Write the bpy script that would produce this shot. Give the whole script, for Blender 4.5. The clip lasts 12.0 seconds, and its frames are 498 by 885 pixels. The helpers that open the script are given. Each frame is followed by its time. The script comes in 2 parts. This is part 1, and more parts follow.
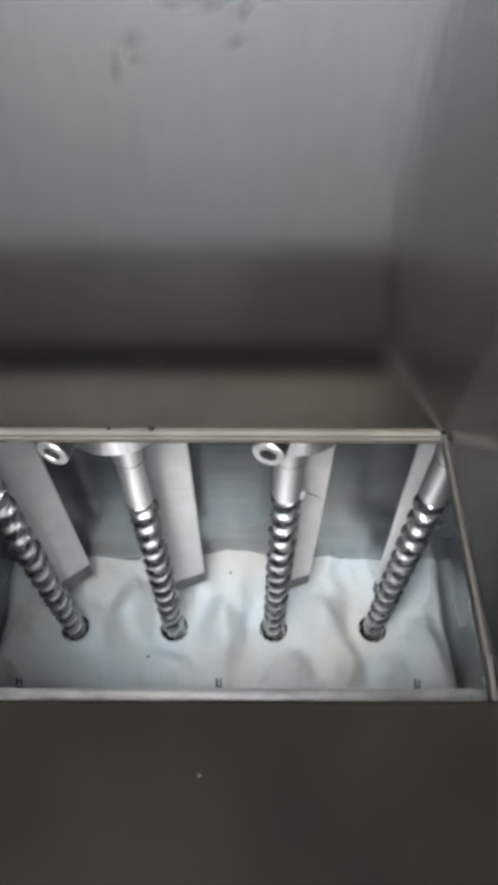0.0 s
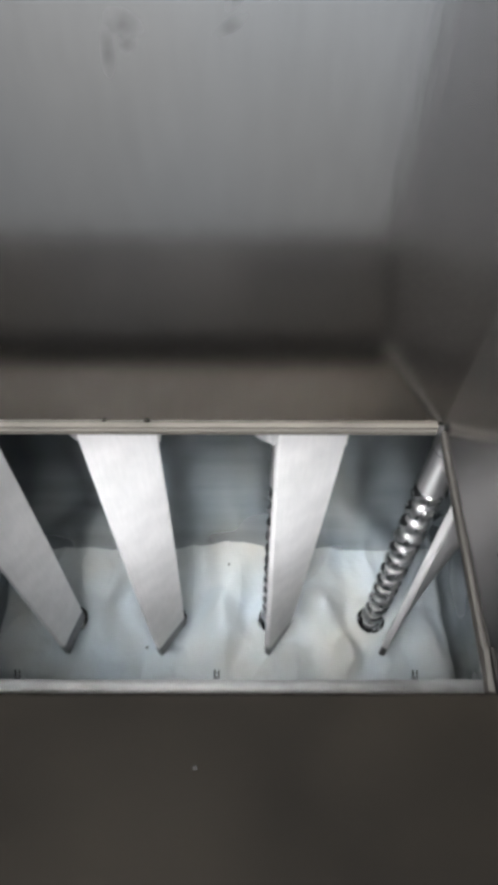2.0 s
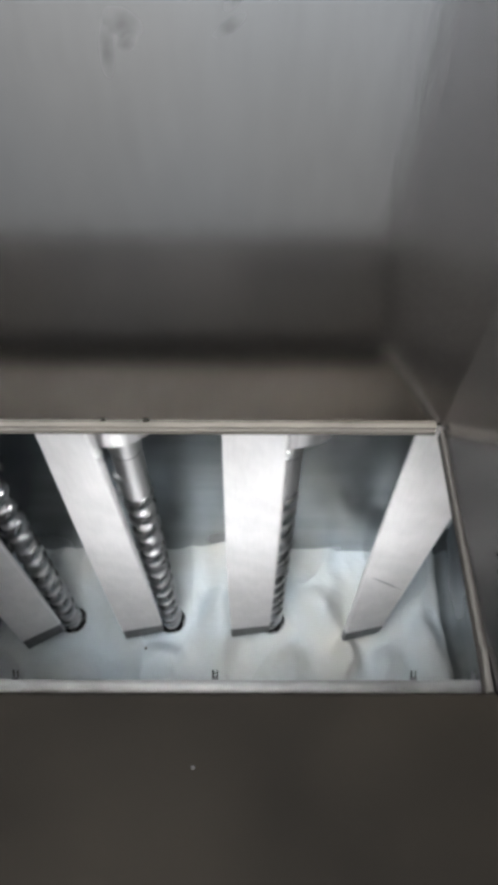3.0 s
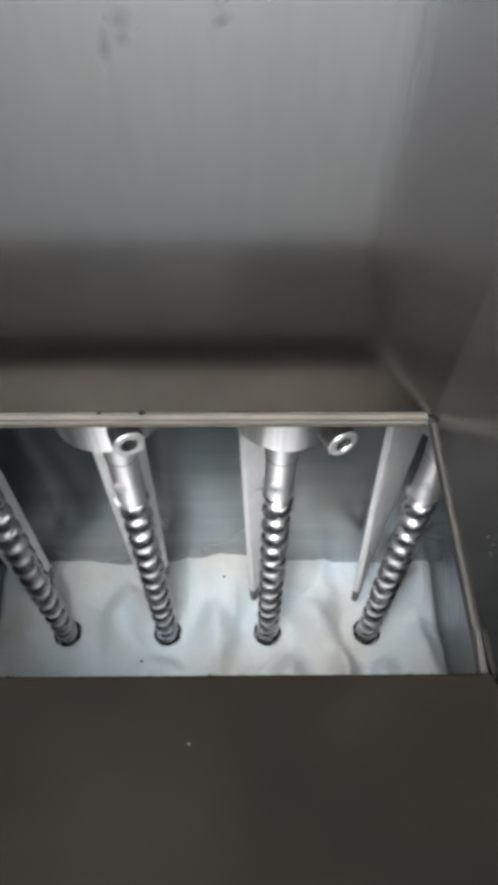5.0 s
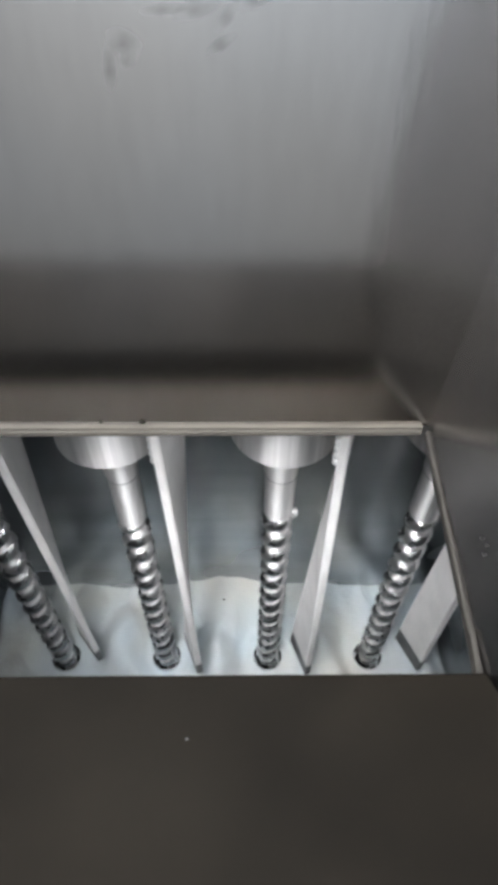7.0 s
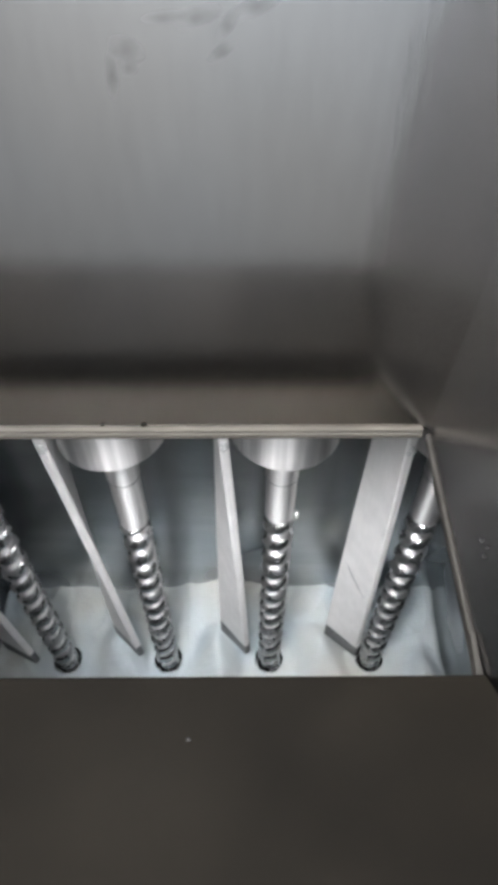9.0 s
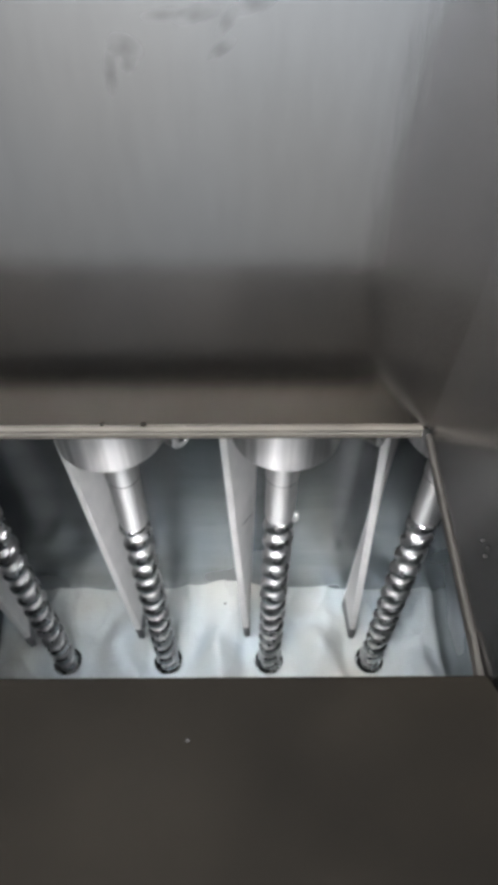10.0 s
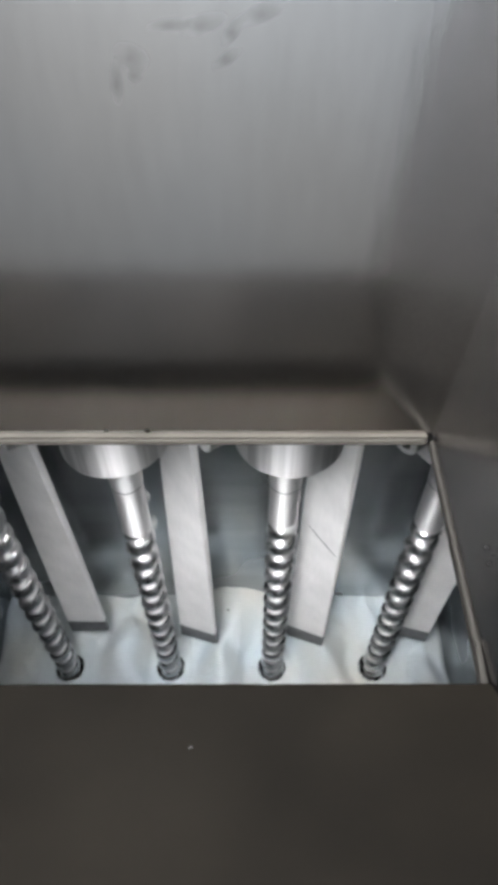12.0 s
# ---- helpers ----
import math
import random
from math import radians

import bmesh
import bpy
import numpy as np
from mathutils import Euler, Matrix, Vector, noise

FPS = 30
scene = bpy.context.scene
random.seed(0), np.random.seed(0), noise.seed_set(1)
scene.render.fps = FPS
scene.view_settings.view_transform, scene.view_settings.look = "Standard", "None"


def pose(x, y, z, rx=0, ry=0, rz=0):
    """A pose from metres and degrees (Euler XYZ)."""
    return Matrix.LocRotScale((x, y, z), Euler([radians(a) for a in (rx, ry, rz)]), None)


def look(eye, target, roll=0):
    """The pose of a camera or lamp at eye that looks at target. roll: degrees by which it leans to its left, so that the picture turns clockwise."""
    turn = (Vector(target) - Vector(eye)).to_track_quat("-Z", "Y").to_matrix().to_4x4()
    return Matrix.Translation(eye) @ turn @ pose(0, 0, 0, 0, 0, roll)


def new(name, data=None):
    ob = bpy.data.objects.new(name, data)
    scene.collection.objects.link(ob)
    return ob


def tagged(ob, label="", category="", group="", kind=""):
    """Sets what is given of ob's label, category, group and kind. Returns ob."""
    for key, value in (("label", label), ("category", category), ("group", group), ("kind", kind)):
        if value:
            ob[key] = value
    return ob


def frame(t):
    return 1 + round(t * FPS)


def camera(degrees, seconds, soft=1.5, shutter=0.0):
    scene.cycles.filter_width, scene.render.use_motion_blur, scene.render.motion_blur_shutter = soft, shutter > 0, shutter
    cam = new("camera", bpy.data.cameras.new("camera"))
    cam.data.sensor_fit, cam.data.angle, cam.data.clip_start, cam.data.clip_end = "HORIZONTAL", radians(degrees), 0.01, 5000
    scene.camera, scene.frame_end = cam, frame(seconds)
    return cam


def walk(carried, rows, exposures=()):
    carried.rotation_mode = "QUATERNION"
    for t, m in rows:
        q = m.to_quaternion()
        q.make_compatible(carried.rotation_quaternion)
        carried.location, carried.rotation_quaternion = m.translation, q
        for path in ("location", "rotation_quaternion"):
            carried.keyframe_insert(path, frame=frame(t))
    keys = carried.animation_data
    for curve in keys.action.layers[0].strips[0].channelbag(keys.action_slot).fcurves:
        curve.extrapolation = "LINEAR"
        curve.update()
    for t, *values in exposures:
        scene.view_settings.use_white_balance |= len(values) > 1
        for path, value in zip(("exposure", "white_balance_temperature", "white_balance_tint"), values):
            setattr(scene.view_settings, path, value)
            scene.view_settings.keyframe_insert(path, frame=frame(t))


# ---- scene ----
# ---- camera and its path ----
def eye(x, y, z, tilt, turn, lean):
    return pose(x, y, z, tilt, 0, turn) @ pose(0, 0, 0, 0, 0, lean)


cam = camera(44, 12.0, soft=5.5, shutter=0.5)
walk(cam, [
    (0, eye(0.0151, -0.1403, 0.3899, 36.81, -0.12, 0.28)),
    (0.5, eye(0.0151, -0.1403, 0.3898, 36.73, -0.22, 0.30)),
    (1, eye(0.0155, -0.1400, 0.3889, 36.06, -0.22, 0.34)),
    (1.5, eye(0.0155, -0.1398, 0.3889, 35.98, -0.30, 0.42)),
    (2, eye(0.0156, -0.1398, 0.3894, 36.00, -0.25, 0.32)),
    (2.5, eye(0.0156, -0.1393, 0.3892, 35.62, -0.27, 0.45)),
    (3, eye(0.0157, -0.1400, 0.3893, 36.09, -0.38, 0.51)),
    (5, eye(0.0159, -0.1451, 0.3874, 37.89, -1.02, 0.66)),
    (5.5, eye(0.0162, -0.1476, 0.3869, 38.44, -0.90, 0.51)),
    (6, eye(0.0162, -0.1490, 0.3868, 39.54, -1.01, 0.58)),
    (6.5, eye(0.0163, -0.1498, 0.3869, 40.85, -0.90, 0.47)),
    (7, eye(0.0163, -0.1497, 0.3870, 40.50, -0.90, 0.53)),
    (9, eye(0.0163, -0.1501, 0.3875, 40.74, -0.73, 0.38)),
    (9.5, eye(0.0163, -0.1501, 0.3871, 40.82, -0.75, 0.47)),
    (10, eye(0.0164, -0.1501, 0.3869, 40.91, -0.70, 0.32)),
    (10.5, eye(0.0162, -0.1501, 0.3870, 40.86, -0.83, 0.42)),
    (11, eye(0.0163, -0.1503, 0.3871, 41.14, -0.69, 0.35)),
    (11.5, eye(0.0162, -0.1505, 0.3875, 41.45, -0.55, 0.25)),
    (12, eye(0.0163, -0.1502, 0.3871, 41.48, -0.24, 0.15)),
], exposures=[(0, 0.0), (12, 0.0)])

# ---- light ----
world = bpy.data.worlds.new("world")
scene.world = world
world.use_nodes = True
world.node_tree.nodes["Background"].inputs["Color"].default_value = (0.75, 0.88, 1.0, 1)
world.node_tree.nodes["Background"].inputs["Strength"].default_value = 0.05


def area_lamp(name, m, sx, sy, watts, colour):
    data = bpy.data.lights.new(name, "AREA")
    data.shape, data.size, data.size_y, data.energy, data.color = "RECTANGLE", sx, sy, watts, colour
    ob = new(name, data)
    ob.matrix_world = m
    return ob


# two added lamps, sources unseen: broad light from overhead, cool fill from the side
area_lamp("overhead_light", look((-0.05, -1.35, 1.70), (-0.05, -1.349, 0.0)), 1.7, 1.7, 138, (0.94, 0.975, 1.0))
area_lamp("side_fill_light", look((-1.72, -0.9, 0.75), (0, -0.4, 0.3)), 1.0, 1.1, 6, (0.78, 0.90, 1.0))
# added fill lamp above the chute, near the camera; no such source is known
area_lamp("chute_fill_light", look((-0.052, -0.238, 0.605), (0.03, -0.05, 0.20)), 0.14, 0.16, 8.0, (0.97, 0.98, 1.0))


# ---- materials ----
def material(name, base, metal=0.0, rough=0.5, second=None, grain=400, grain_amount=0.25, stretch=(1, 1, 1), bump=0.05,
             blotch=25, blotch_amount=0.3, rough_var=0.1, gloss=0.5):
    """A surface with fine grain and large blotches in colour, roughness and relief."""
    mat = bpy.data.materials.new(name)
    mat.use_nodes = True
    nt = mat.node_tree
    n, l = nt.nodes, nt.links
    shade = n["Principled BSDF"]
    shade.inputs["Metallic"].default_value = metal
    co = n.new("ShaderNodeTexCoord")
    mp = n.new("ShaderNodeMapping")
    mp.inputs["Scale"].default_value = stretch
    l.new(co.outputs["Object"], mp.inputs["Vector"])
    fine = n.new("ShaderNodeTexNoise")
    fine.inputs["Scale"].default_value, fine.inputs["Detail"].default_value = grain, 4
    l.new(mp.outputs["Vector"], fine.inputs["Vector"])
    big = n.new("ShaderNodeTexNoise")
    big.inputs["Scale"].default_value, big.inputs["Detail"].default_value = blotch, 2
    l.new(co.outputs["Object"], big.inputs["Vector"])
    second = second or tuple(c * 0.6 for c in base)
    ramp = n.new("ShaderNodeMapRange")
    ramp.inputs["From Min"].default_value, ramp.inputs["From Max"].default_value = 0.35, 0.75
    ramp.inputs["To Max"].default_value = blotch_amount
    l.new(big.outputs["Fac"], ramp.inputs["Value"])
    mix = n.new("ShaderNodeMix")
    mix.data_type = "RGBA"
    mix.inputs["A"].default_value, mix.inputs["B"].default_value = (*base, 1), (*second, 1)
    l.new(ramp.outputs["Result"], mix.inputs["Factor"])
    mix2 = n.new("ShaderNodeMix")
    mix2.data_type, mix2.blend_type = "RGBA", "MULTIPLY"
    mix2.inputs["Factor"].default_value = grain_amount
    l.new(mix.outputs["Result"], mix2.inputs["A"])
    grey = n.new("ShaderNodeMapRange")
    grey.inputs["From Min"].default_value, grey.inputs["From Max"].default_value = 0.3, 0.7
    grey.inputs["To Min"].default_value = 0.3
    l.new(fine.outputs["Fac"], grey.inputs["Value"])
    l.new(grey.outputs["Result"], mix2.inputs["B"])
    l.new(mix2.outputs["Result"], shade.inputs["Base Color"])
    ro = n.new("ShaderNodeMapRange")
    ro.inputs["To Min"].default_value, ro.inputs["To Max"].default_value = max(rough - rough_var, 0.03), rough + rough_var
    l.new(big.outputs["Fac"], ro.inputs["Value"])
    l.new(ro.outputs["Result"], shade.inputs["Roughness"])
    shade.inputs["Specular IOR Level"].default_value = gloss
    bp = n.new("ShaderNodeBump")
    bp.inputs["Strength"].default_value, bp.inputs["Distance"].default_value = bump, 0.0004
    l.new(fine.outputs["Fac"], bp.inputs["Height"])
    l.new(bp.outputs["Normal"], shade.inputs["Normal"])
    return mat


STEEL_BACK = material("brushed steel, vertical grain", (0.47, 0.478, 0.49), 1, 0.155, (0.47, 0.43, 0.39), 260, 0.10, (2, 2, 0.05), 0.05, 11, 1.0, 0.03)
STEEL_SIDE = material("brushed steel, darkened for the side's shade", (0.31, 0.30, 0.295), 1, 0.24, (0.24, 0.232, 0.236), 260, 0.10, (3, 3, 0.1), 0.03, 14, 0.6, 0.06)
STEEL_CHAMBER = material("cloudy chamber steel", (0.54, 0.555, 0.57), 1, 0.26, (0.32, 0.335, 0.35), 40, 0.3, (0.2, 1, 1.6), 0.12, 14, 0.8, 0.07)
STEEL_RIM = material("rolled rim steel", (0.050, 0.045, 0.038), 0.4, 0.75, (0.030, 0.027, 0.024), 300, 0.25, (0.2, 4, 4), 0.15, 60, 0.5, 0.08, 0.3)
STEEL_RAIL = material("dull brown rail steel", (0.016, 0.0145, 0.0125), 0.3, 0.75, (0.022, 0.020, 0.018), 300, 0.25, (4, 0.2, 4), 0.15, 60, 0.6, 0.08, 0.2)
STEEL_RAW = material("welded raw edge steel", (0.50, 0.50, 0.49), 0.2, 0.6, (0.22, 0.215, 0.21), 420, 0.6, (0.07, 1, 1), 0.5, 60, 0.8, 0.12)
STEEL_BLADE = material("dull milled steel", (0.90, 0.88, 0.875), 0.28, 0.50, (0.70, 0.695, 0.69), 420, 0.08, (2, 2, 0.3), 0.04, 60, 0.6, 0.08)
STEEL_TIP = material("dark steel tip", (0.27, 0.27, 0.28), 1, 0.5, (0.18, 0.18, 0.19), 420, 0.3, (1, 1, 1), 0.15, 90, 0.6, 0.08)
STEEL_HUB = material("turned steel", (0.95, 0.935, 0.93), 1.0, 0.54, (0.78, 0.78, 0.79), 260, 0.65, (1, 1, 0.012), 0.0, 20, 0.5, 0.03)
STEEL_SCREW = material("polished screw steel", (0.62, 0.62, 0.625), 1.0, 0.27, (0.40, 0.40, 0.41), 300, 0.15, (1, 1, 1), 0.04, 120, 0.6, 0.05)
STEEL_BOLT = material("streaked bolt steel", (0.34, 0.335, 0.33), 0.95, 0.30, (0.16, 0.155, 0.15), 700, 0.4, (1, 1, 1), 0.2, 200, 0.7, 0.08)
STEEL_BURR = material("bright weld steel", (0.80, 0.80, 0.79), 0.6, 0.32, (0.50, 0.50, 0.50), 900, 0.5, (1, 1, 1), 0.3, 200, 0.5, 0.1)
DARK_SHEET = material("near-black, sheet's shade in the tone", (0.0054, 0.0045, 0.0034), 0.0, 0.6, (0.0033, 0.0028, 0.0022), 70, 0.35, (1, 1, 1), 0.10, 40, 0.9, 0.1, 0.04)
STEEL_RISER = material("riser steel, toned for reflection", (0.34, 0.312, 0.28), 0.25, 0.5, (0.24, 0.22, 0.195), 200, 0.2, (0.3, 1, 1), 0.05, 30, 0.6)
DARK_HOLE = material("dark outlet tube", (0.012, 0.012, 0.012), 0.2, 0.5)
POWDER = material("white powder", (0.50, 0.565, 0.60), 0, 0.9, (0.52, 0.49, 0.425), 900, 0.05, (1, 1, 1), 0.12, 19, 0.75, 0.05, 0.2)
SPECK = material("brown speck", (0.10, 0.085, 0.075), 0, 0.8, gloss=0.1)

DUST = material("pale dust grain", (0.015, 0.0145, 0.014), 0, 0.8, gloss=0.05)
ROOM_WALL = material("pale grey wall paint", (0.31, 0.313, 0.318), 0, 0.7, None, 60, 0.1, (1, 1, 1), 0.05, 2, 0.15)
ROOM_FLOOR = material("grey sealed floor", (0.075, 0.072, 0.068), 0, 0.5, None, 40, 0.2, (1, 1, 1), 0.05, 2, 0.3)


def turned(mat, amount):
    """Fine turning grooves round the z axis draw the gloss out along the axis."""
    n, l = mat.node_tree.nodes, mat.node_tree.links
    tan = n.new("ShaderNodeTangent")
    tan.direction_type, tan.axis = "RADIAL", "Z"
    shade = n["Principled BSDF"]
    shade.inputs["Anisotropic"].default_value, shade.inputs["Anisotropic Rotation"].default_value = amount, 0.25
    l.new(tan.outputs["Tangent"], shade.inputs["Tangent"])


turned(STEEL_HUB, 0.82)


# ---- mesh helpers ----
def part(name, bm, mat, parent=None, label="", smooth=False):
    me = bpy.data.meshes.new(name)
    bmesh.ops.recalc_face_normals(bm, faces=bm.faces)
    bm.to_mesh(me)
    bm.free()
    me.materials.append(mat)
    if smooth:
        for p in me.polygons:
            p.use_smooth = True
    ob = new(name, me)
    if parent:
        ob.parent = parent
    if label:
        tagged(ob, label)
    return ob


def box(bm, x0, x1, y0, y1, z0, z1, bevel=0.0):
    geo = bmesh.ops.create_cube(bm, size=1)
    for v in geo["verts"]:
        v.co = Vector((x0 + (v.co.x + 0.5) * (x1 - x0), y0 + (v.co.y + 0.5) * (y1 - y0), z0 + (v.co.z + 0.5) * (z1 - z0)))
    if bevel:
        edges = list({e for v in geo["verts"] for e in v.link_edges})
        bmesh.ops.bevel(bm, geom=edges, offset=bevel, segments=2, affect="EDGES", profile=0.6)
    return bm


def slab(corners, thick, bevel=0.0):
    """A plate from four corners, thickened along its normal by thick."""
    bm = bmesh.new()
    a = [Vector(c) for c in corners]
    nrm = (a[1] - a[0]).cross(a[3] - a[0]).normalized() * thick
    lo = [bm.verts.new(c) for c in a]
    hi = [bm.verts.new(c + nrm) for c in a]
    bm.faces.new(lo[::-1]), bm.faces.new(hi)
    for i in range(4):
        j = (i + 1) % 4
        bm.faces.new((lo[i], lo[j], hi[j], hi[i]))
    if bevel:
        bmesh.ops.bevel(bm, geom=list(bm.edges), offset=bevel, segments=2, affect="EDGES", profile=0.6)
    return bm


def lathe(profile, steps=48, bm=None):
    """Turned solid round z from (radius, z) pairs, ends closed."""
    bm = bm or bmesh.new()
    rings = []
    for r, z in profile:
        rings.append([bm.verts.new((r * math.cos(2 * math.pi * i / steps), r * math.sin(2 * math.pi * i / steps), z)) for i in range(steps)])
    for a, b in zip(rings, rings[1:]):
        for i in range(steps):
            j = (i + 1) % steps
            bm.faces.new((a[i], a[j], b[j], b[i]))
    bm.faces.new(rings[0][::-1]), bm.faces.new(rings[-1])
    return bm


def structure(name, bm, mat, label, category, smooth=False):
    return tagged(part(name, bm, mat, None, "", smooth), label, category, kind="structure")


# ---- the chute over the opening ----
BACK_Y, LEAN, FLARE = -0.0684, 0.20, 0.14      # foot of the back wall; how far back and side wall flare outwards per metre of height
LIP_Z = 0.2955
SIDE_X = 0.0528
EDGE_Y, EDGE_Z, SLOPE = -0.1167, 0.2958, 0.68
FAR_X = -0.061                                  # unseen end of the chute, placed for the shade it throws on the left


def back_y(z):
    return BACK_Y + LEAN * (z - LIP_Z)


def side_x(z):
    return SIDE_X + FLARE * (z - LIP_Z)


TOP_Z = 0.45
structure("wall_back", slab([(FAR_X - 0.03, back_y(0.2964), 0.2964), (side_x(0.2964), back_y(0.2964), 0.2964), (side_x(TOP_Z), back_y(TOP_Z), TOP_Z), (FAR_X - 0.03, back_y(TOP_Z), TOP_Z)], -0.0025),
          STEEL_BACK, "brushed stainless steel back wall of the feed chute", "chute wall")
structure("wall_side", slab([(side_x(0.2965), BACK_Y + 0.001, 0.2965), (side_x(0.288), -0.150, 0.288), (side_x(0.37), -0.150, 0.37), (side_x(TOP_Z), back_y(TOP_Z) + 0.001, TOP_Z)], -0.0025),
          STEEL_SIDE, "stainless steel side wall of the feed chute, tinted darker for shade", "chute wall")
structure("wall_side_unseen", slab([(FAR_X, -0.150, 0.288), (FAR_X, BACK_Y, 0.2965), (FAR_X - 0.022, back_y(TOP_Z), TOP_Z), (FAR_X - 0.011, -0.150, 0.37)], -0.0025),
          STEEL_SIDE, "stainless steel side wall of the feed chute, tinted darker for shade", "chute wall")
PANEL_END = -0.1445
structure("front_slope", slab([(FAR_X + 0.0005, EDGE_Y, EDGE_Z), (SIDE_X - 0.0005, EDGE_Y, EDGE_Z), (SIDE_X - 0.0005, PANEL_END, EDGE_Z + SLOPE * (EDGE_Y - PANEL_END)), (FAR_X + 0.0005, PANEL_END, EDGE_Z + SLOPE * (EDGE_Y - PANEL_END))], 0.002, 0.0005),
          DARK_SHEET, "sloping sheet in front of the opening, near-black with shade in its colour", "chute floor")
structure("front_apron", box(bmesh.new(), -0.15, 0.15, PANEL_END - 0.0025, PANEL_END - 0.0005, -1.05, EDGE_Z + SLOPE * (EDGE_Y - PANEL_END) - 0.001), STEEL_SIDE, "steel front of the machine below the chute", "machine front")


def rim_bar(name, a, b, w, h, label, mat=STEEL_RIM):
    """A bar with rounded edges from a to b, w across and h high."""
    a, b = Vector(a), Vector(b)
    bm = box(bmesh.new(), 0, (b - a).length, -w / 2, w / 2, -h / 2, h / 2, min(w, h) * 0.3)
    x = (b - a).normalized()
    side = Vector((0, 0, 1)).cross(x).normalized()
    m = Matrix((x, side, x.cross(side))).transposed().to_4x4()
    bm.transform(Matrix.Translation(a) @ m)
    return tagged(part(name, bm, mat), label, "rim", kind="structure")


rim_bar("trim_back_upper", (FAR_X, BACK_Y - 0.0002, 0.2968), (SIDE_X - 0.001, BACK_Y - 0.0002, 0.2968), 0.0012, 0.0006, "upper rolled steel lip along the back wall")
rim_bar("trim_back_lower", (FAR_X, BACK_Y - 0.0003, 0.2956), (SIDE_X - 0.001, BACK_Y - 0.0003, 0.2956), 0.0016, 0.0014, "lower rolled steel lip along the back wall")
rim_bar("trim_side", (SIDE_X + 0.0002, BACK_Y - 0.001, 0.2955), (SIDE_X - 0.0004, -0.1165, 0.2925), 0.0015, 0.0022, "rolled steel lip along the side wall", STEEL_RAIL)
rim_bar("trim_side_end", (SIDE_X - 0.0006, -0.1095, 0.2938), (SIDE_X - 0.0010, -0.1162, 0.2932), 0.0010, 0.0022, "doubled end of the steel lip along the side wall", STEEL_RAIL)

# ---- the powder chamber ----
CH_X, CH_BACK, CH_FRONT, FRONT_TOP = 0.1432, 0.045, -0.0871, 0.1925
structure("wall_chamber_back", box(bmesh.new(), -CH_X, CH_X, CH_BACK, CH_BACK + 0.003, -0.04, 0.2950), STEEL_CHAMBER, "cloudy reflective steel back wall of the powder chamber", "chamber wall")
structure("wall_chamber_side", box(bmesh.new(), CH_X, CH_X + 0.003, CH_FRONT - 0.003, CH_BACK + 0.003, -0.04, 0.2860), STEEL_CHAMBER, "cloudy steel end wall of the powder chamber", "chamber wall")
structure("wall_chamber_side_far", box(bmesh.new(), -CH_X - 0.003, -CH_X, CH_FRONT - 0.003, CH_BACK + 0.003, -0.04, 0.2860), STEEL_CHAMBER, "cloudy steel end wall of the powder chamber", "chamber wall")
structure("wall_chamber_front", box(bmesh.new(), -CH_X, CH_X, CH_FRONT - 0.0030, CH_FRONT, -0.04, FRONT_TOP - 0.0045), STEEL_CHAMBER, "steel front wall of the powder chamber", "chamber wall")
structure("floor", box(bmesh.new(), -CH_X, CH_X, CH_FRONT, CH_BACK, -0.043, -0.040), STEEL_CHAMBER, "steel floor under the powder", "chamber floor")
structure("ceiling", box(bmesh.new(), -CH_X - 0.02, CH_X + 0.003, BACK_Y + 0.0012, CH_BACK + 0.003, 0.2954, 0.2964), STEEL_CHAMBER, "steel plate over the mixing hubs", "cover plate")
structure("cover_side", slab([(SIDE_X + 0.0012, -0.118, 0.2904), (CH_X + 0.004, -0.118, 0.2904), (CH_X + 0.004, BACK_Y + 0.001, 0.2932), (SIDE_X + 0.0012, BACK_Y + 0.001, 0.2932)], 0.002),
          STEEL_CHAMBER, "steel cover plate beside the opening", "cover plate")
structure("cover_unseen", slab([(-CH_X - 0.004, -0.118, 0.2868), (FAR_X - 0.0015, -0.118, 0.2868), (FAR_X - 0.0015, BACK_Y + 0.001, 0.2868), (-CH_X - 0.004, BACK_Y + 0.001, 0.2868)], 0.002),
          STEEL_CHAMBER, "steel cover plate beside the opening", "cover plate")
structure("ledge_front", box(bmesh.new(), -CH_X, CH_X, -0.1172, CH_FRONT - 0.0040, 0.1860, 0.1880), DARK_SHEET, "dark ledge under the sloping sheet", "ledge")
structure("riser_front", box(bmesh.new(), -CH_X, CH_X, -0.1185, -0.1172, 0.186, 0.2925), STEEL_RISER, "unseen steel riser under the sloping sheet, toned for its reflection", "riser")

structure("reflected_strip", box(bmesh.new(), FAR_X, SIDE_X - 0.0006, -0.1170, -0.1164, 0.2868, 0.2946), DARK_SHEET, "unseen dark strip under the sheet's edge, added for the back wall's reflection", "chute floor")


def ragged_bar():
    """The flame-cut top edge of the front wall."""
    bm = bmesh.new()
    n = 240
    rings = []
    for i in range(n + 1):
        x = -CH_X + 2 * CH_X * i / n
        w = 0.0004 * noise.noise((x * 90, 0, 1.3)) + 0.0002 * noise.noise((x * 400, 2, 0))
        h = 0.0003 * noise.noise((x * 130, 5, 0)) + 0.0002 * noise.noise((x * 500, 3, 0))
        y0, y1, z0, z1 = CH_FRONT - 0.0036 + w, CH_FRONT + 0.0002 + w * 0.4, FRONT_TOP - 0.0045, FRONT_TOP + h
        rings.append([bm.verts.new(p) for p in ((x, y0, z0), (x, y0, z1 - 0.001), (x, y0 + 0.0008, z1), (x, y1 - 0.0006, z1 - 0.0003), (x, y1, z1 - 0.001), (x, y1, z0))])
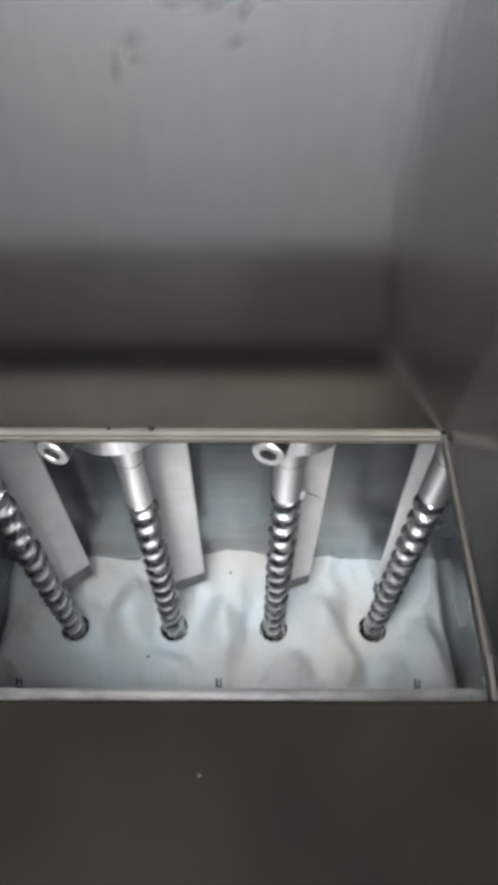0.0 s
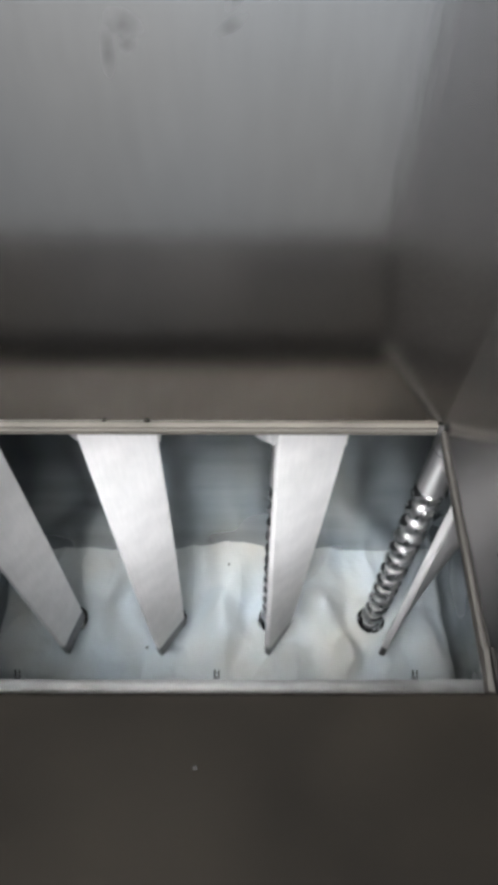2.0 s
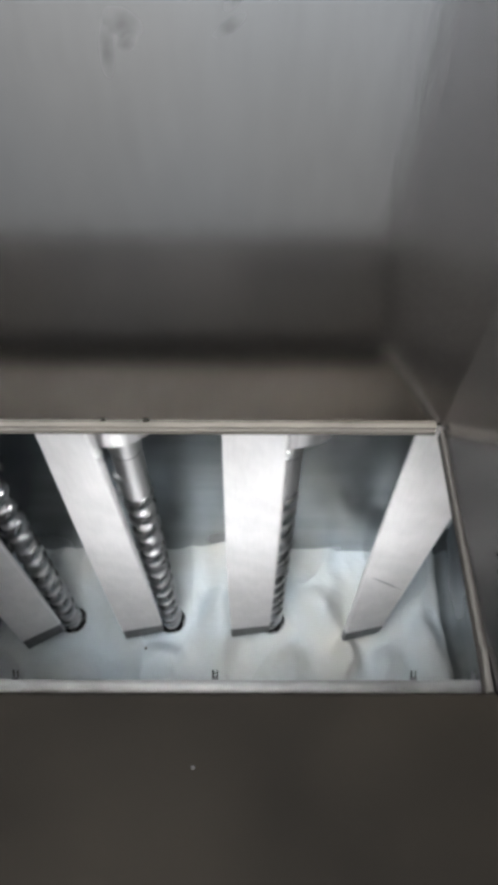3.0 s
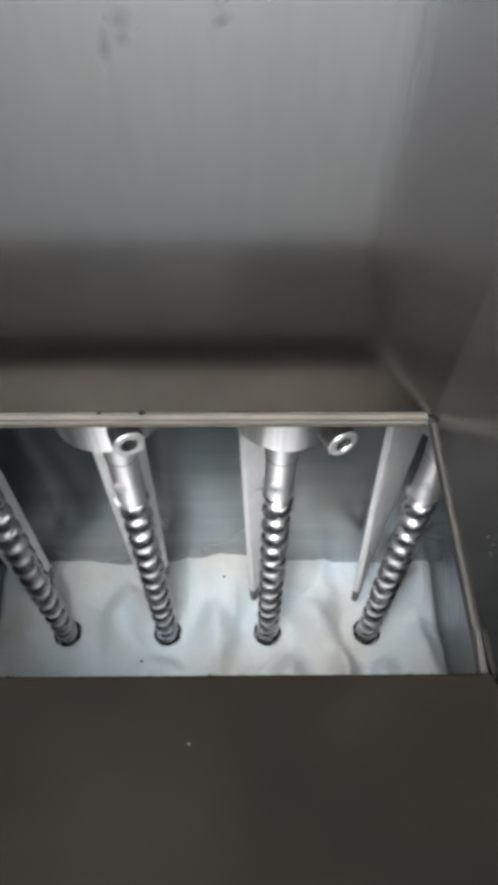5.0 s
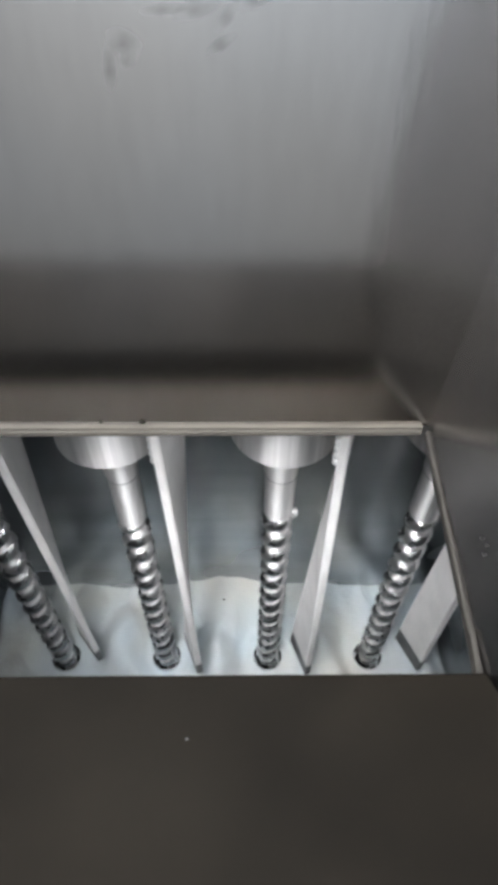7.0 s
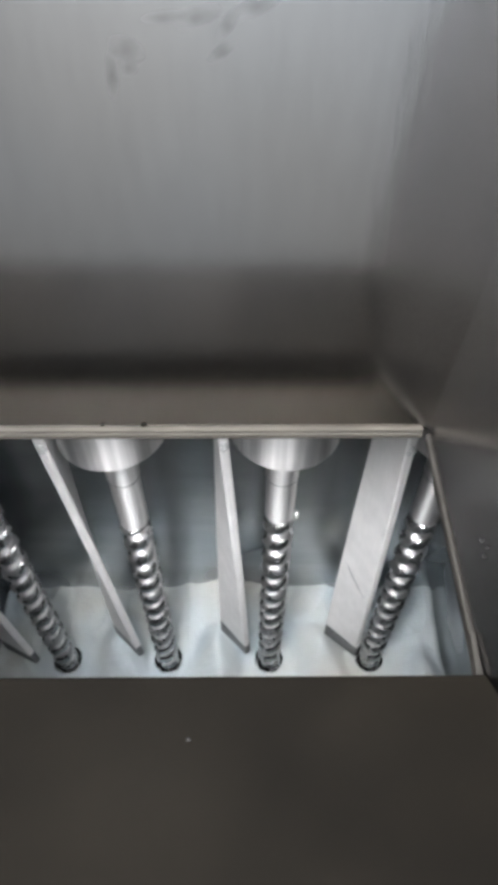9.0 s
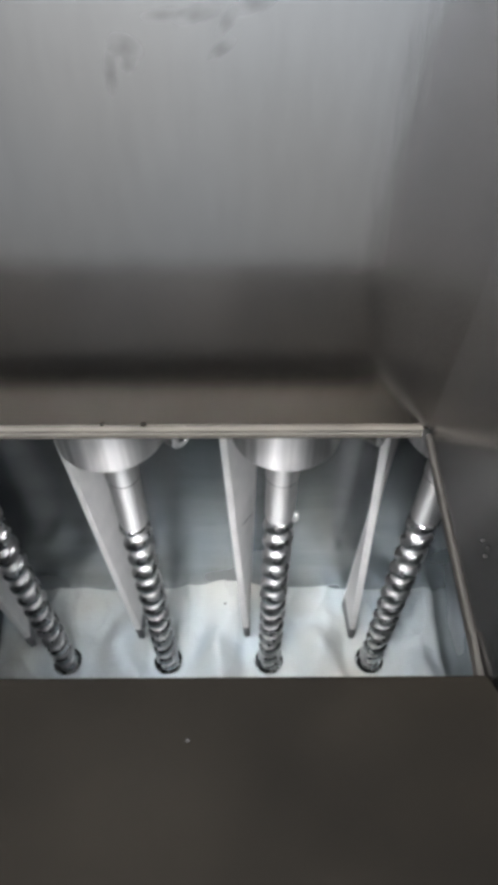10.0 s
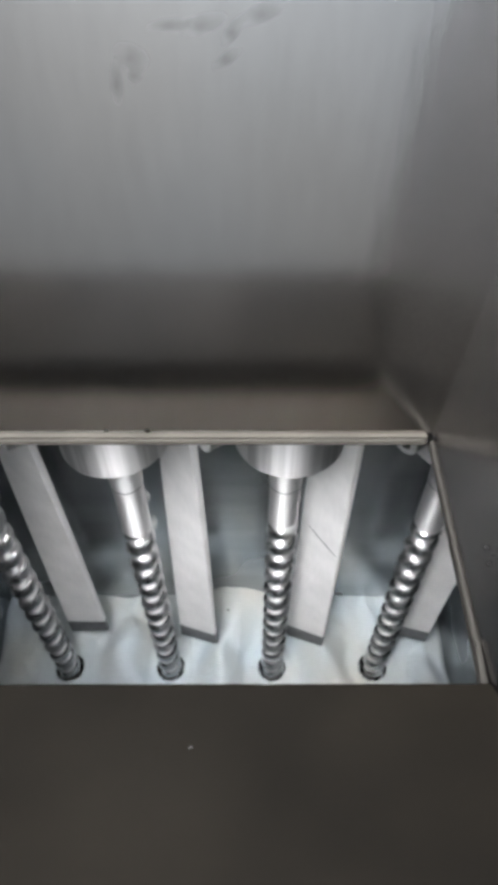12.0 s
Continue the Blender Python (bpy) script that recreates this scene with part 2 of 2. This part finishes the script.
    for a, b in zip(rings, rings[1:]):
        for k in range(6):
            bm.faces.new((a[k], a[(k + 1) % 6], b[(k + 1) % 6], b[k]))
    bm.faces.new(rings[0]), bm.faces.new(rings[-1][::-1])
    return bm


structure("trim_front", ragged_bar(), STEEL_RAW, "bright rough-cut steel edge of the front wall", "rim", True)


def threaded_pin(x):
    """A pair of stud tips standing behind the front edge."""
    pin = tagged(new("stud_pair"), "two short dark stud tips behind the bright front edge", "stud", "studs along the front edge")
    pin.location = (x, CH_FRONT + 0.0012, FRONT_TOP - 0.0026)
    pin.scale = (0.62, 0.55, 0.55)
    pin.rotation_euler = (radians(-48), 0, 0)    # the tips lean into the chamber
    for dx, r in ((-0.0010, 0.00042), (0.0011, 0.00030)):
        bm = lathe([(r, 0), (r, 0.0034), (r * 1.2, 0.0036), (r, 0.0039), (r * 1.2, 0.0042), (r * 0.7, 0.0046)], 10)
        bm.transform(Matrix.Translation((dx, 0, 0)))
        part("stud", bm, DARK_SHEET, pin)
    part("crossbar", box(bmesh.new(), -0.0012, 0.0012, -0.0002, 0.0002, 0.0024, 0.0029, 0.0001), STEEL_TIP, pin)
    part("stud_base", box(bmesh.new(), -0.0016, 0.0016, -0.0014, 0.0008, -0.0012, 0.0006, 0.0002), STEEL_TIP, pin)
    return pin


for px in (-0.0562, 0.0061, 0.0682):
    threaded_pin(px)

# plain housing that carries the chamber down to the floor
structure("housing_side", box(bmesh.new(), 0.1475, 0.1500, PANEL_END, 0.0495, -1.05, 0.2860), STEEL_SIDE, "plain steel side of the machine housing", "machine housing")
structure("housing_side_far", box(bmesh.new(), -0.1500, -0.1475, PANEL_END, 0.0495, -1.05, 0.2860), STEEL_SIDE, "plain steel side of the machine housing", "machine housing")
structure("housing_back", box(bmesh.new(), -0.1500, 0.1500, 0.0500, 0.0525, -1.05, 0.2950), STEEL_SIDE, "plain steel back of the machine housing", "machine housing")

# ---- powder ----
PITCH = 0.063
AXES = [(i - 1.5) * PITCH for i in range(4)]


MOUNDS = ((0.000, -0.004, 0.013, 0.022, 0.017), (0.006, 0.036, 0.022, 0.020, 0.010), (0.060, 0.006, 0.010, 0.018, 0.017), (-0.062, 0.006, 0.013, 0.018, 0.015),
          (0.124, -0.016, 0.010, 0.022, 0.014), (0.076, -0.024, 0.007, 0.012, 0.010), (-0.034, -0.026, 0.014, 0.008, 0.008), (0.046, -0.028, 0.010, 0.010, 0.010), (0.104, -0.028, 0.006, 0.010, 0.008))


def powder_height(x, y):
    h = 0.003 + 0.009 * max(0.0, (y - 0.008) / 0.037) ** 1.2
    wx, wy = x + 0.005 * noise.noise((x * 40, y * 40, 3.3)), y + 0.005 * noise.noise((x * 40, y * 40, 8.1))
    for mx, my, sx, sy, top in MOUNDS:
        h += 1.2 * top * math.exp(-((wx - mx) / sx) ** 2 - ((wy - my) / sy) ** 2)
    h += 0.0045 * noise.noise((x * 30, y * 26, 0.7)) + 0.0038 * noise.noise((x * 62, y * 50, 4.1)) + 0.0007 * noise.noise((x * 130, y * 120, 2.2))
    fold = noise.noise((x * 34 + 1.7, y * 22, 9.3))
    h += 0.0022 * (1 - min(1.0, abs(fold) * 2.5)) ** 2
    h += 0.00022 * noise.noise((x * 500, y * 500, 1.2))
    h += 0.03 * max(0.0, (-0.047 - y) / 0.040) ** 1.15    # unseen heap at the front wall under the feed opening, added to reflect in the metal
    h -= 0.006 * max(0.0, 1 - (CH_X - abs(x)) / 0.005) ** 2    # pulled away a little from the end walls
    for ax in AXES:
        d = math.hypot(x - ax, y)
        rim = 0.0050 + 0.0012 * noise.noise((ax * 50, math.atan2(y, x - ax), 3))
        k = max(0.0, min(1.0, (d - 0.0088) / 0.014))
        k = k * k * (3 - 2 * k)
        h = rim * (1 - k) + h * k
        if d < 0.0083:
            h = -0.016
    return h


def powder_bed():
    nx, ny = 420, 200
    verts = []
    for j in range(ny + 1):
        for i in range(nx + 1):
            x, y = -CH_X + 2 * CH_X * i / nx, CH_FRONT + (CH_BACK - CH_FRONT) * j / ny
            verts.append((x, y, powder_height(x, y)))
    faces = [(j * (nx + 1) + i, j * (nx + 1) + i + 1, (j + 1) * (nx + 1) + i + 1, (j + 1) * (nx + 1) + i) for j in range(ny) for i in range(nx)]
    me = bpy.data.meshes.new("powder_bed")
    me.from_pydata(verts, [], faces)
    me.materials.append(POWDER)
    for p in me.polygons:
        p.use_smooth = True
    return tagged(new("powder_bed", me), "heaped off-white powder with soft mounds and ridges", "powder", kind="stuff")


powder_bed()


# ---- dosing screws ----
THREAD_TOP = (0.1720, 0.1630, 0.1675, 0.1655)


def screw_thread(top, turns_per_m=1 / 0.0132):
    """A round-crested helical thread from below the powder to top."""
    bm = bmesh.new()
    seg, dz = 44, 0.0005
    n = int((top + 0.03) / dz)
    rings = []
    for k in range(n + 1):
        z = -0.03 + dz * k
        ring = []
        for i in range(seg):
            a = 2 * math.pi * i / seg
            ph = (z * turns_per_m - a / (2 * math.pi)) % 1.0
            w = (ph - 0.5) / 0.29
            r = 0.0046 + 0.0024 * max(0.0, 1 - w * w) ** 0.5
            e = min(1.0, max(0.0, (top - z) / 0.002))
            r = 0.0046 + (r - 0.0046) * e
            ring.append(bm.verts.new((r * math.cos(a), r * math.sin(a), z)))
        rings.append(ring)
    for a, b in zip(rings, rings[1:]):
        for i in range(seg):
            j = (i + 1) % seg
            bm.faces.new((a[i], a[j], b[j], b[i]))
    bm.faces.new(rings[0][::-1]), bm.faces.new(rings[-1])
    return bm


def dosing_screw(i):
    top, burr = THREAD_TOP[i], radians((-70, 60, -15, 20)[i])
    ob = tagged(new("dosing_screw"), "polished steel dosing screw with rounded thread dipping into powder", "auger", "dosing screws in a row")
    part("thread", screw_thread(top), STEEL_SCREW, ob, "polished helical thread, its dark reflections in the tone", True)
    part("core", lathe([(0.0050, -0.03), (0.0050, top - 0.0008)], 40), STEEL_HUB, ob, "core rod, its glints between the turns put into the tone", True)
    sh = part("shaft", lathe([(0.0050, top - 0.0006), (0.0061, top - 0.0005), (0.0063, top), (0.0063, 0.1945), (0.0066, 0.1946), (0.0067, 0.1949), (0.0067, 0.2200), (0.0067, 0.2895)], 48), STEEL_HUB, ob, "smooth turned shaft", True)
    smooth_by_angle(sh)
    part("seam", lathe([(0.0060, 0.1936), (0.00642, 0.1937), (0.00642, 0.1943), (0.0060, 0.1944)], 40), STEEL_TIP, ob, "thin dark seam under the sleeve", True)
    # weld burr at the thread's end, and the head of the clamp pin on the shaft
    bm = bmesh.new()
    bmesh.ops.create_icosphere(bm, subdivisions=2, radius=0.0021)
    for v in bm.verts:
        v.co += v.co * 0.35 * noise.noise(v.co * 900)
        v.co = Vector((v.co.x * 0.8, v.co.y * 1.0, v.co.z * 1.3))
    bm.transform(Matrix.Translation((0.0070 * math.cos(burr), 0.0070 * math.sin(burr), top + 0.0005)))
    part("weld_burr", bm, STEEL_BURR, ob, "bright weld burr", True)
    bm = lathe([(0.0016, 0.0), (0.0021, 0.0003), (0.0021, 0.0020), (0.0017, 0.0024)], 16)
    bm.transform(Matrix.Translation((-0.0005, 0.0058, 0.1790)) @ Matrix.Rotation(-math.pi / 2, 4, "X"))
    part("clamp_pin", bm, STEEL_BURR, ob, "bright clamp pin head")
    return ob


def smooth_by_angle(ob, limit=35):
    me = ob.data
    bm = bmesh.new()
    bm.from_mesh(me)
    for e in bm.edges:
        if len(e.link_faces) == 2 and e.calc_face_angle() > radians(limit):
            e.smooth = False
    bm.to_mesh(me)
    bm.free()


# ---- mixing hubs with their scraper blades ----
HUB_R, HUB_Z = 0.0199, 0.2206
BLADE_LOW, BLADE_HIGH = 0.0300, 0.2600
C_LOW, C_HIGH = Vector((0.02013, 0.00513)), Vector((0.02207, 0.00808))   # middle of the blade at its foot and at the hub's foot
A_LOW, A_HIGH, W_LOW, W_HIGH = -27.5, -63.0, 0.0224, 0.0241              # its slant and width there


def blade_point(u, z, off=0.0):
    """Place on the twisted blade: u from -0.5 at the inner to 0.5 at the outer edge, off along its normal."""
    f = (z - 0.0316) / (0.22 - 0.0316)
    c, a, w = C_LOW.lerp(C_HIGH, f) if 0 <= f <= 1 else C_LOW + (C_HIGH - C_LOW) * f, radians(A_LOW + (A_HIGH - A_LOW) * f), W_LOW + (W_HIGH - W_LOW) * f
    d = Vector((math.cos(a), math.sin(a)))
    p = c + d * w * u + Vector((-d.y, d.x)) * off
    return Vector((p.x, p.y, z))


BOLT_TURN = (-158, -157, -153, -156)


def blade_plate(z0, z1, thick, rows_n=25):
    """The flat bar, twisted along its length, with eased edges."""
    bm = bmesh.new()
    h, rows = thick / 2, []
    for k in range(rows_n):
        z = z0 + (z1 - z0) * k / (rows_n - 1)
        rows.append([bm.verts.new(blade_point(u, z, o)) for u, o in
                     ((0.5, h * 0.6), (0.48, h), (0.16, h), (-0.16, h), (-0.48, h), (-0.5, h * 0.6), (-0.5, -h * 0.6), (-0.48, -h), (-0.16, -h), (0.16, -h), (0.48, -h), (0.5, -h * 0.6))])
    for a, b in zip(rows, rows[1:]):
        for i in range(12):
            bm.faces.new((a[i], a[(i + 1) % 12], b[(i + 1) % 12], b[i]))
    bm.faces.new(rows[0][::-1]), bm.faces.new(rows[-1])
    return bm


def socket_bolt(turn, parent):
    """A socket cap bolt standing out of the hub's rim."""
    m = Matrix.Rotation(radians(turn), 4, "Z") @ Matrix.Translation((0.0203, 0, 0.2428)) @ Matrix.Rotation(math.pi / 2, 4, "Y")
    bm = lathe([(0.0029, -0.003), (0.0029, 0.0085)], 20)
    bm.transform(m)
    bolt = part("bolt", bm, STEEL_BOLT, parent, "steel socket cap bolt", True)
    bm = bmesh.new()
    n = 36
    ring = lambda r, z: [bm.verts.new((r * math.cos(2 * math.pi * i / n), r * math.sin(2 * math.pi * i / n), z)) for i in range(n)]

    def hexa(r, z):
        out = []
        for i in range(n):
            a = 2 * math.pi * i / n
            k = math.cos(math.pi / 6) / math.cos((a % (math.pi / 3)) - math.pi / 6)
            out.append(bm.verts.new((r * k * math.cos(a), r * k * math.sin(a), z)))
        return out
    rings = [ring(0.0046, 0.0085), ring(0.0050, 0.0089), ring(0.0050, 0.0157), ring(0.0046, 0.0163), hexa(0.0030, 0.0163), hexa(0.0028, 0.0160), hexa(0.0028, 0.0120)]
    for a, b in zip(rings, rings[1:]):
        for i in range(n):
            j = (i + 1) % n
            bm.faces.new((a[i], a[j], b[j], b[i]))
    bm.faces.new(rings[0][::-1]), bm.faces.new(rings[-1])
    bm.transform(m)
    h = part("bolt_head", bm, STEEL_BOLT, bolt, "knurled bolt head with hexagon socket", True)
    smooth_by_angle(h, 30)
    # the rim of the head is set in the brighter steel
    h.data.materials.append(STEEL_BURR)
    for p in h.data.polygons:
        c = m.inverted() @ p.center
        if c.z > 0.0159 and c.xy.length > 0.0026:
            p.material_index = 1
    return bolt


def weld_seam(parent):
    """Lumpy weld beads where the blade meets the hub."""
    bm = bmesh.new()
    for k in range(7):
        z = HUB_Z + 0.002 + 0.0034 * k
        for u, o in ((0.40, -0.0022), (0.30, -0.0024)):
            geo = bmesh.ops.create_icosphere(bm, subdivisions=2, radius=0.0016)
            for v in geo["verts"]:
                v.co = Vector((v.co.x, v.co.y, v.co.z * 1.2)) * (1 + 0.15 * noise.noise(v.co * 700 + Vector((k, o * 900, 0)))) + blade_point(u, z, o)
    return part("weld_seam", bm, STEEL_BURR, parent, "lumpy bright weld", True)


def mixing_hub(i):
    ob = tagged(new("mixing_hub"), "turned steel hub with one hanging flat scraper blade", "mixer", "mixing hubs in a row")
    h = part("hub", lathe([(0.0078, HUB_Z + 0.001), (0.0085, HUB_Z), (HUB_R - 0.0006, HUB_Z), (HUB_R, HUB_Z + 0.0006), (HUB_R, 0.2645), (HUB_R - 0.0005, 0.2650), (0.0078, 0.2650)], 96), STEEL_HUB, ob, "turned steel collar", True)
    smooth_by_angle(h)
    b = part("blade", blade_plate(BLADE_LOW + 0.0125, BLADE_HIGH, 0.0036), STEEL_BLADE, ob, "twisted flat dull steel scraper blade", True)
    smooth_by_angle(b, 25)
    part("blade_tip", blade_plate(BLADE_LOW, BLADE_LOW + 0.0125, 0.0035, 3), STEEL_TIP, b, "dark lower end of the blade")
    weld_seam(b)
    # lump of weld on the blade's inner edge, close under the collar
    bm = bmesh.new()
    for k, (dz, r) in enumerate(((0.0, 0.0013), (0.0016, 0.0011), (-0.0012, 0.0010))):
        geo = bmesh.ops.create_icosphere(bm, subdivisions=2, radius=r)
        for v in geo["verts"]:
            v.co = v.co * (1 + 0.35 * noise.noise(v.co * 900 + Vector((k, i, 0)))) + blade_point(-0.5, 0.2255 + dz, 0.0006 * (k - 1))
    part("weld_lump", bm, STEEL_BURR, b, "small bright lump of weld", True)
    socket_bolt(BOLT_TURN[i], ob)
    return ob


screws = [dosing_screw(i) for i in range(4)]
hubs = [mixing_hub(i) for i in range(4)]


def outlet(x):
    bm = bmesh.new()
    n = 40
    ring = lambda r, z: [bm.verts.new((r * math.cos(2 * math.pi * i / n), r * math.sin(2 * math.pi * i / n), z)) for i in range(n)]
    rings = [ring(0.0088, -0.038), ring(0.0088, 0.0046), ring(0.0085, 0.0050), ring(0.0082, 0.0046), ring(0.0082, -0.038)]
    for a, b in zip(rings, rings[1:]):
        for i in range(n):
            j = (i + 1) % n
            bm.faces.new((a[i], a[j], b[j], b[i]))
    ob = tagged(part("outlet_tube", bm, DARK_HOLE, None, "", True), "outlet tube round the foot of a screw, black for the gap's shade", "tube", "outlet tubes")
    ob.location = (x, 0, 0)
    return ob


for ax in AXES:
    outlet(ax)


# ---- small marks ----
def smear_material():
    """Grease that thins out towards its uneven edge."""
    mat = bpy.data.materials.new("thin grease smear")
    mat.use_nodes = True
    n, l = mat.node_tree.nodes, mat.node_tree.links
    shade = n["Principled BSDF"]
    shade.inputs["Base Color"].default_value, shade.inputs["Roughness"].default_value = (0.006, 0.006, 0.006, 1), 0.7
    shade.inputs["Specular IOR Level"].default_value = 0.1
    co = n.new("ShaderNodeTexCoord")
    grad = n.new("ShaderNodeTexGradient")
    grad.gradient_type = "SPHERICAL"
    mp = n.new("ShaderNodeMapping")
    mp.inputs["Location"].default_value, mp.inputs["Scale"].default_value = (-1, 0, -1), (2, 0, 2)
    l.new(co.outputs["Generated"], mp.inputs["Vector"])
    l.new(mp.outputs["Vector"], grad.inputs["Vector"])
    nz = n.new("ShaderNodeTexNoise")
    nz.inputs["Scale"].default_value, nz.inputs["Detail"].default_value = 650, 5
    l.new(co.outputs["Object"], nz.inputs["Vector"])
    mul = n.new("ShaderNodeMath")
    mul.operation = "MULTIPLY"
    l.new(grad.outputs["Fac"], mul.inputs[0]), l.new(nz.outputs["Fac"], mul.inputs[1])
    rng = n.new("ShaderNodeMapRange")
    rng.inputs["From Min"].default_value, rng.inputs["From Max"].default_value, rng.inputs["To Max"].default_value = 0.10, 0.6, 0.22
    l.new(mul.outputs["Value"], rng.inputs["Value"])
    l.new(rng.outputs["Result"], shade.inputs["Alpha"])
    return mat


SMEAR = smear_material()


def grease_smear(x, z, w, h, turn):
    """A thin uneven film on the back wall."""
    bm = bmesh.new()
    bmesh.ops.create_circle(bm, cap_ends=True, radius=1, segments=20)
    for v in bm.verts:
        v.co = Vector((v.co.x * w, 0, v.co.y * h))
    bm.transform(Matrix.Rotation(radians(turn), 4, "Y"))
    ob = tagged(part("grease_smear", bm, SMEAR), "dark greasy smear on the brushed steel wall", "stain", "smears on the back wall")
    ob.matrix_world = Matrix.Translation((x, back_y(z) - 0.0004, z)) @ Matrix.Rotation(-math.atan(LEAN), 4, "X")
    return ob


for sx, sz, w, h, turn in ((0.0006, 0.3592, 0.0026, 0.0016, 20), (-0.0017, 0.3564, 0.0011, 0.0032, 5), (0.0008, 0.3572, 0.0014, 0.0011, -40),
                           (0.0104, 0.3628, 0.0034, 0.0012, -15), (0.0060, 0.3627, 0.0032, 0.0008, -5), (0.0144, 0.3621, 0.0024, 0.0009, -50),
                           (0.0182, 0.3640, 0.0036, 0.0012, -20), (0.0135, 0.3590, 0.0024, 0.0008, -30)):
    grease_smear(sx, sz, w, h, turn)


def pebble(name, radius, mat, at, label, category, squash=0.6):
    bm = bmesh.new()
    bmesh.ops.create_icosphere(bm, subdivisions=2, radius=radius)
    for v in bm.verts:
        v.co *= 1 + 0.3 * noise.noise(v.co * (0.9 / radius))
        v.co.z *= squash
    ob = tagged(part(name, bm, mat, None, "", True), label, category)
    ob.location = at
    return ob


pebble("powder_grain", 0.00034, DUST, (0.0091, -0.1275, 0.3032), "pale grain of powder lying on the dark sheet", "grain")
pebble("crumb", 0.0009, SPECK, (-0.0454, -0.0200, powder_height(-0.0454, -0.0200) + 0.0003), "small dark crumb lying on the powder", "crumb", 0.5)
pebble("crumb", 0.0008, SPECK, (0.004, 0.0300, powder_height(0.004, 0.030) + 0.0002), "small dark crumb lying on the powder", "crumb", 0.5)
for bx, r in ((-0.0034, 0.0007), (-0.0115, 0.0005)):
    pebble("weld_blob", r, DARK_SHEET, (bx, BACK_Y + 0.0004, 0.2978), "small dark weld blob on the back lip", "weld", 0.35)


for sy, sz, r in ((-0.0985, 0.3036, 0.00017), (-0.1010, 0.3030, 0.00020), (-0.1003, 0.3044, 0.00013)):
    pebble("side_speck", r * 1.7, DUST, (side_x(sz) - 0.0001, sy, sz), "tiny pale speck on the steel side wall", "weld", 0.8)


def scratch(hub, u0, z0, u1, z1, side):
    """A dark scratch across one face of a blade."""
    bm = bmesh.new()
    n, top, low = 10, [], []
    for k in range(n + 1):
        f = k / n
        w = 0.0008 * math.sin(math.pi * f) * (0.6 + 0.5 * noise.noise((k * 0.9, z0 * 100, 0))) + 0.00005
        z = z0 + (z1 - z0) * f
        u = u0 + (u1 - u0) * f
        top.append(bm.verts.new(blade_point(u, z + w, 0.00195 * side)))
        low.append(bm.verts.new(blade_point(u, z - w, 0.00195 * side)))
    for k in range(n):
        bm.faces.new((low[k], low[k + 1], top[k + 1], top[k]))
    blade = [c for c in hub.children if c.name.startswith("blade")][0]
    return part("scratch", bm, STEEL_TIP, blade, "dark scratch on the blade")


scratch(hubs[3], 0.35, 0.1180, -0.40, 0.1030, 1)
scratch(hubs[2], 0.45, 0.1330, -0.30, 0.1440, -1)


# ---- room round the machine ----
def room():
    x0, x1, y0, y1, z0, z1 = -1.9, 1.9, -2.4, 1.4, -1.05, 1.75
    structure("room_floor", box(bmesh.new(), x0, x1, y0, y1, z0 - 0.05, z0), ROOM_FLOOR, "grey sealed workshop floor", "floor")
    structure("room_ceiling", box(bmesh.new(), x0, x1, y0, y1, z1, z1 + 0.05), ROOM_WALL, "pale workshop ceiling", "ceiling")
    structure("wall_north", box(bmesh.new(), x0, x1, y1, y1 + 0.1, z0, z1), ROOM_WALL, "pale grey workshop wall", "wall")
    structure("wall_south", box(bmesh.new(), x0, x1, y0 - 0.1, y0, z0, z1), ROOM_WALL, "pale grey workshop wall", "wall")
    structure("wall_west", box(bmesh.new(), x0 - 0.1, x0, y0, y1, z0, z1), ROOM_WALL, "pale grey workshop wall", "wall")
    structure("wall_east", box(bmesh.new(), x1, x1 + 0.1, y0, y1, z0, z1), ROOM_WALL, "pale grey workshop wall", "wall")


room()


# ---- what moves ----
PHASES = [(0, 67.2), (0.25, 55.5), (0.5, 37.8), (1, -10.1), (1.5, -55.8), (1.75, -70.5), (2, -77.6), (2.5, -80.7), (2.7, -93.5), (3, -122.8), (3.2, -143.9), (3.5, -170),
          (3.9, -207), (4.2, -225), (4.5, -232.5), (4.8, -238), (5, -252.5), (5.5, -293.5), (6, -338.8), (6.25, -361), (6.5, -376.8), (6.8, -382.0), (7.2, -384.5), (7.5, -410),
          (7.8, -439), (8.2, -480), (8.5, -508), (8.75, -528), (9, -537.7), (9.4, -539.5), (9.7, -549.2), (10, -582.4), (10.5, -624.2), (11, -673.1), (11.25, -684), (11.5, -688.6), (12, -690.8)]
LANE = (0.0, -17.9, -21.0, -15.7)
SPINS = (0.35, 2.62, 4.92, 7.25, 9.55, 11.85)


def screw_rows(i):
    a0 = 0
    at = lambda a: Matrix.Translation((AXES[i], 0, 0)) @ Matrix.Rotation(radians(a), 4, "Z")
    rows, a = [(0.0, at(a0))], a0
    for s in SPINS:
        f0 = round(s * FPS)
        rows.append((f0 / FPS, at(a)))
        for k in range(1, 15):
            if f0 + k > 12 * FPS:
                break
            a += 1080 / 14
            rows.append(((f0 + k) / FPS, at(a)))
    if rows[-1][0] < 12:
        rows.append((12.0, at(a)))
    return rows


def motions():
    for i in range(4):
        walk(hubs[i], [(t, pose(AXES[i], 0, 0, 0, 0, a + LANE[i])) for t, a in PHASES])
        walk(screws[i], screw_rows(i))


motions()
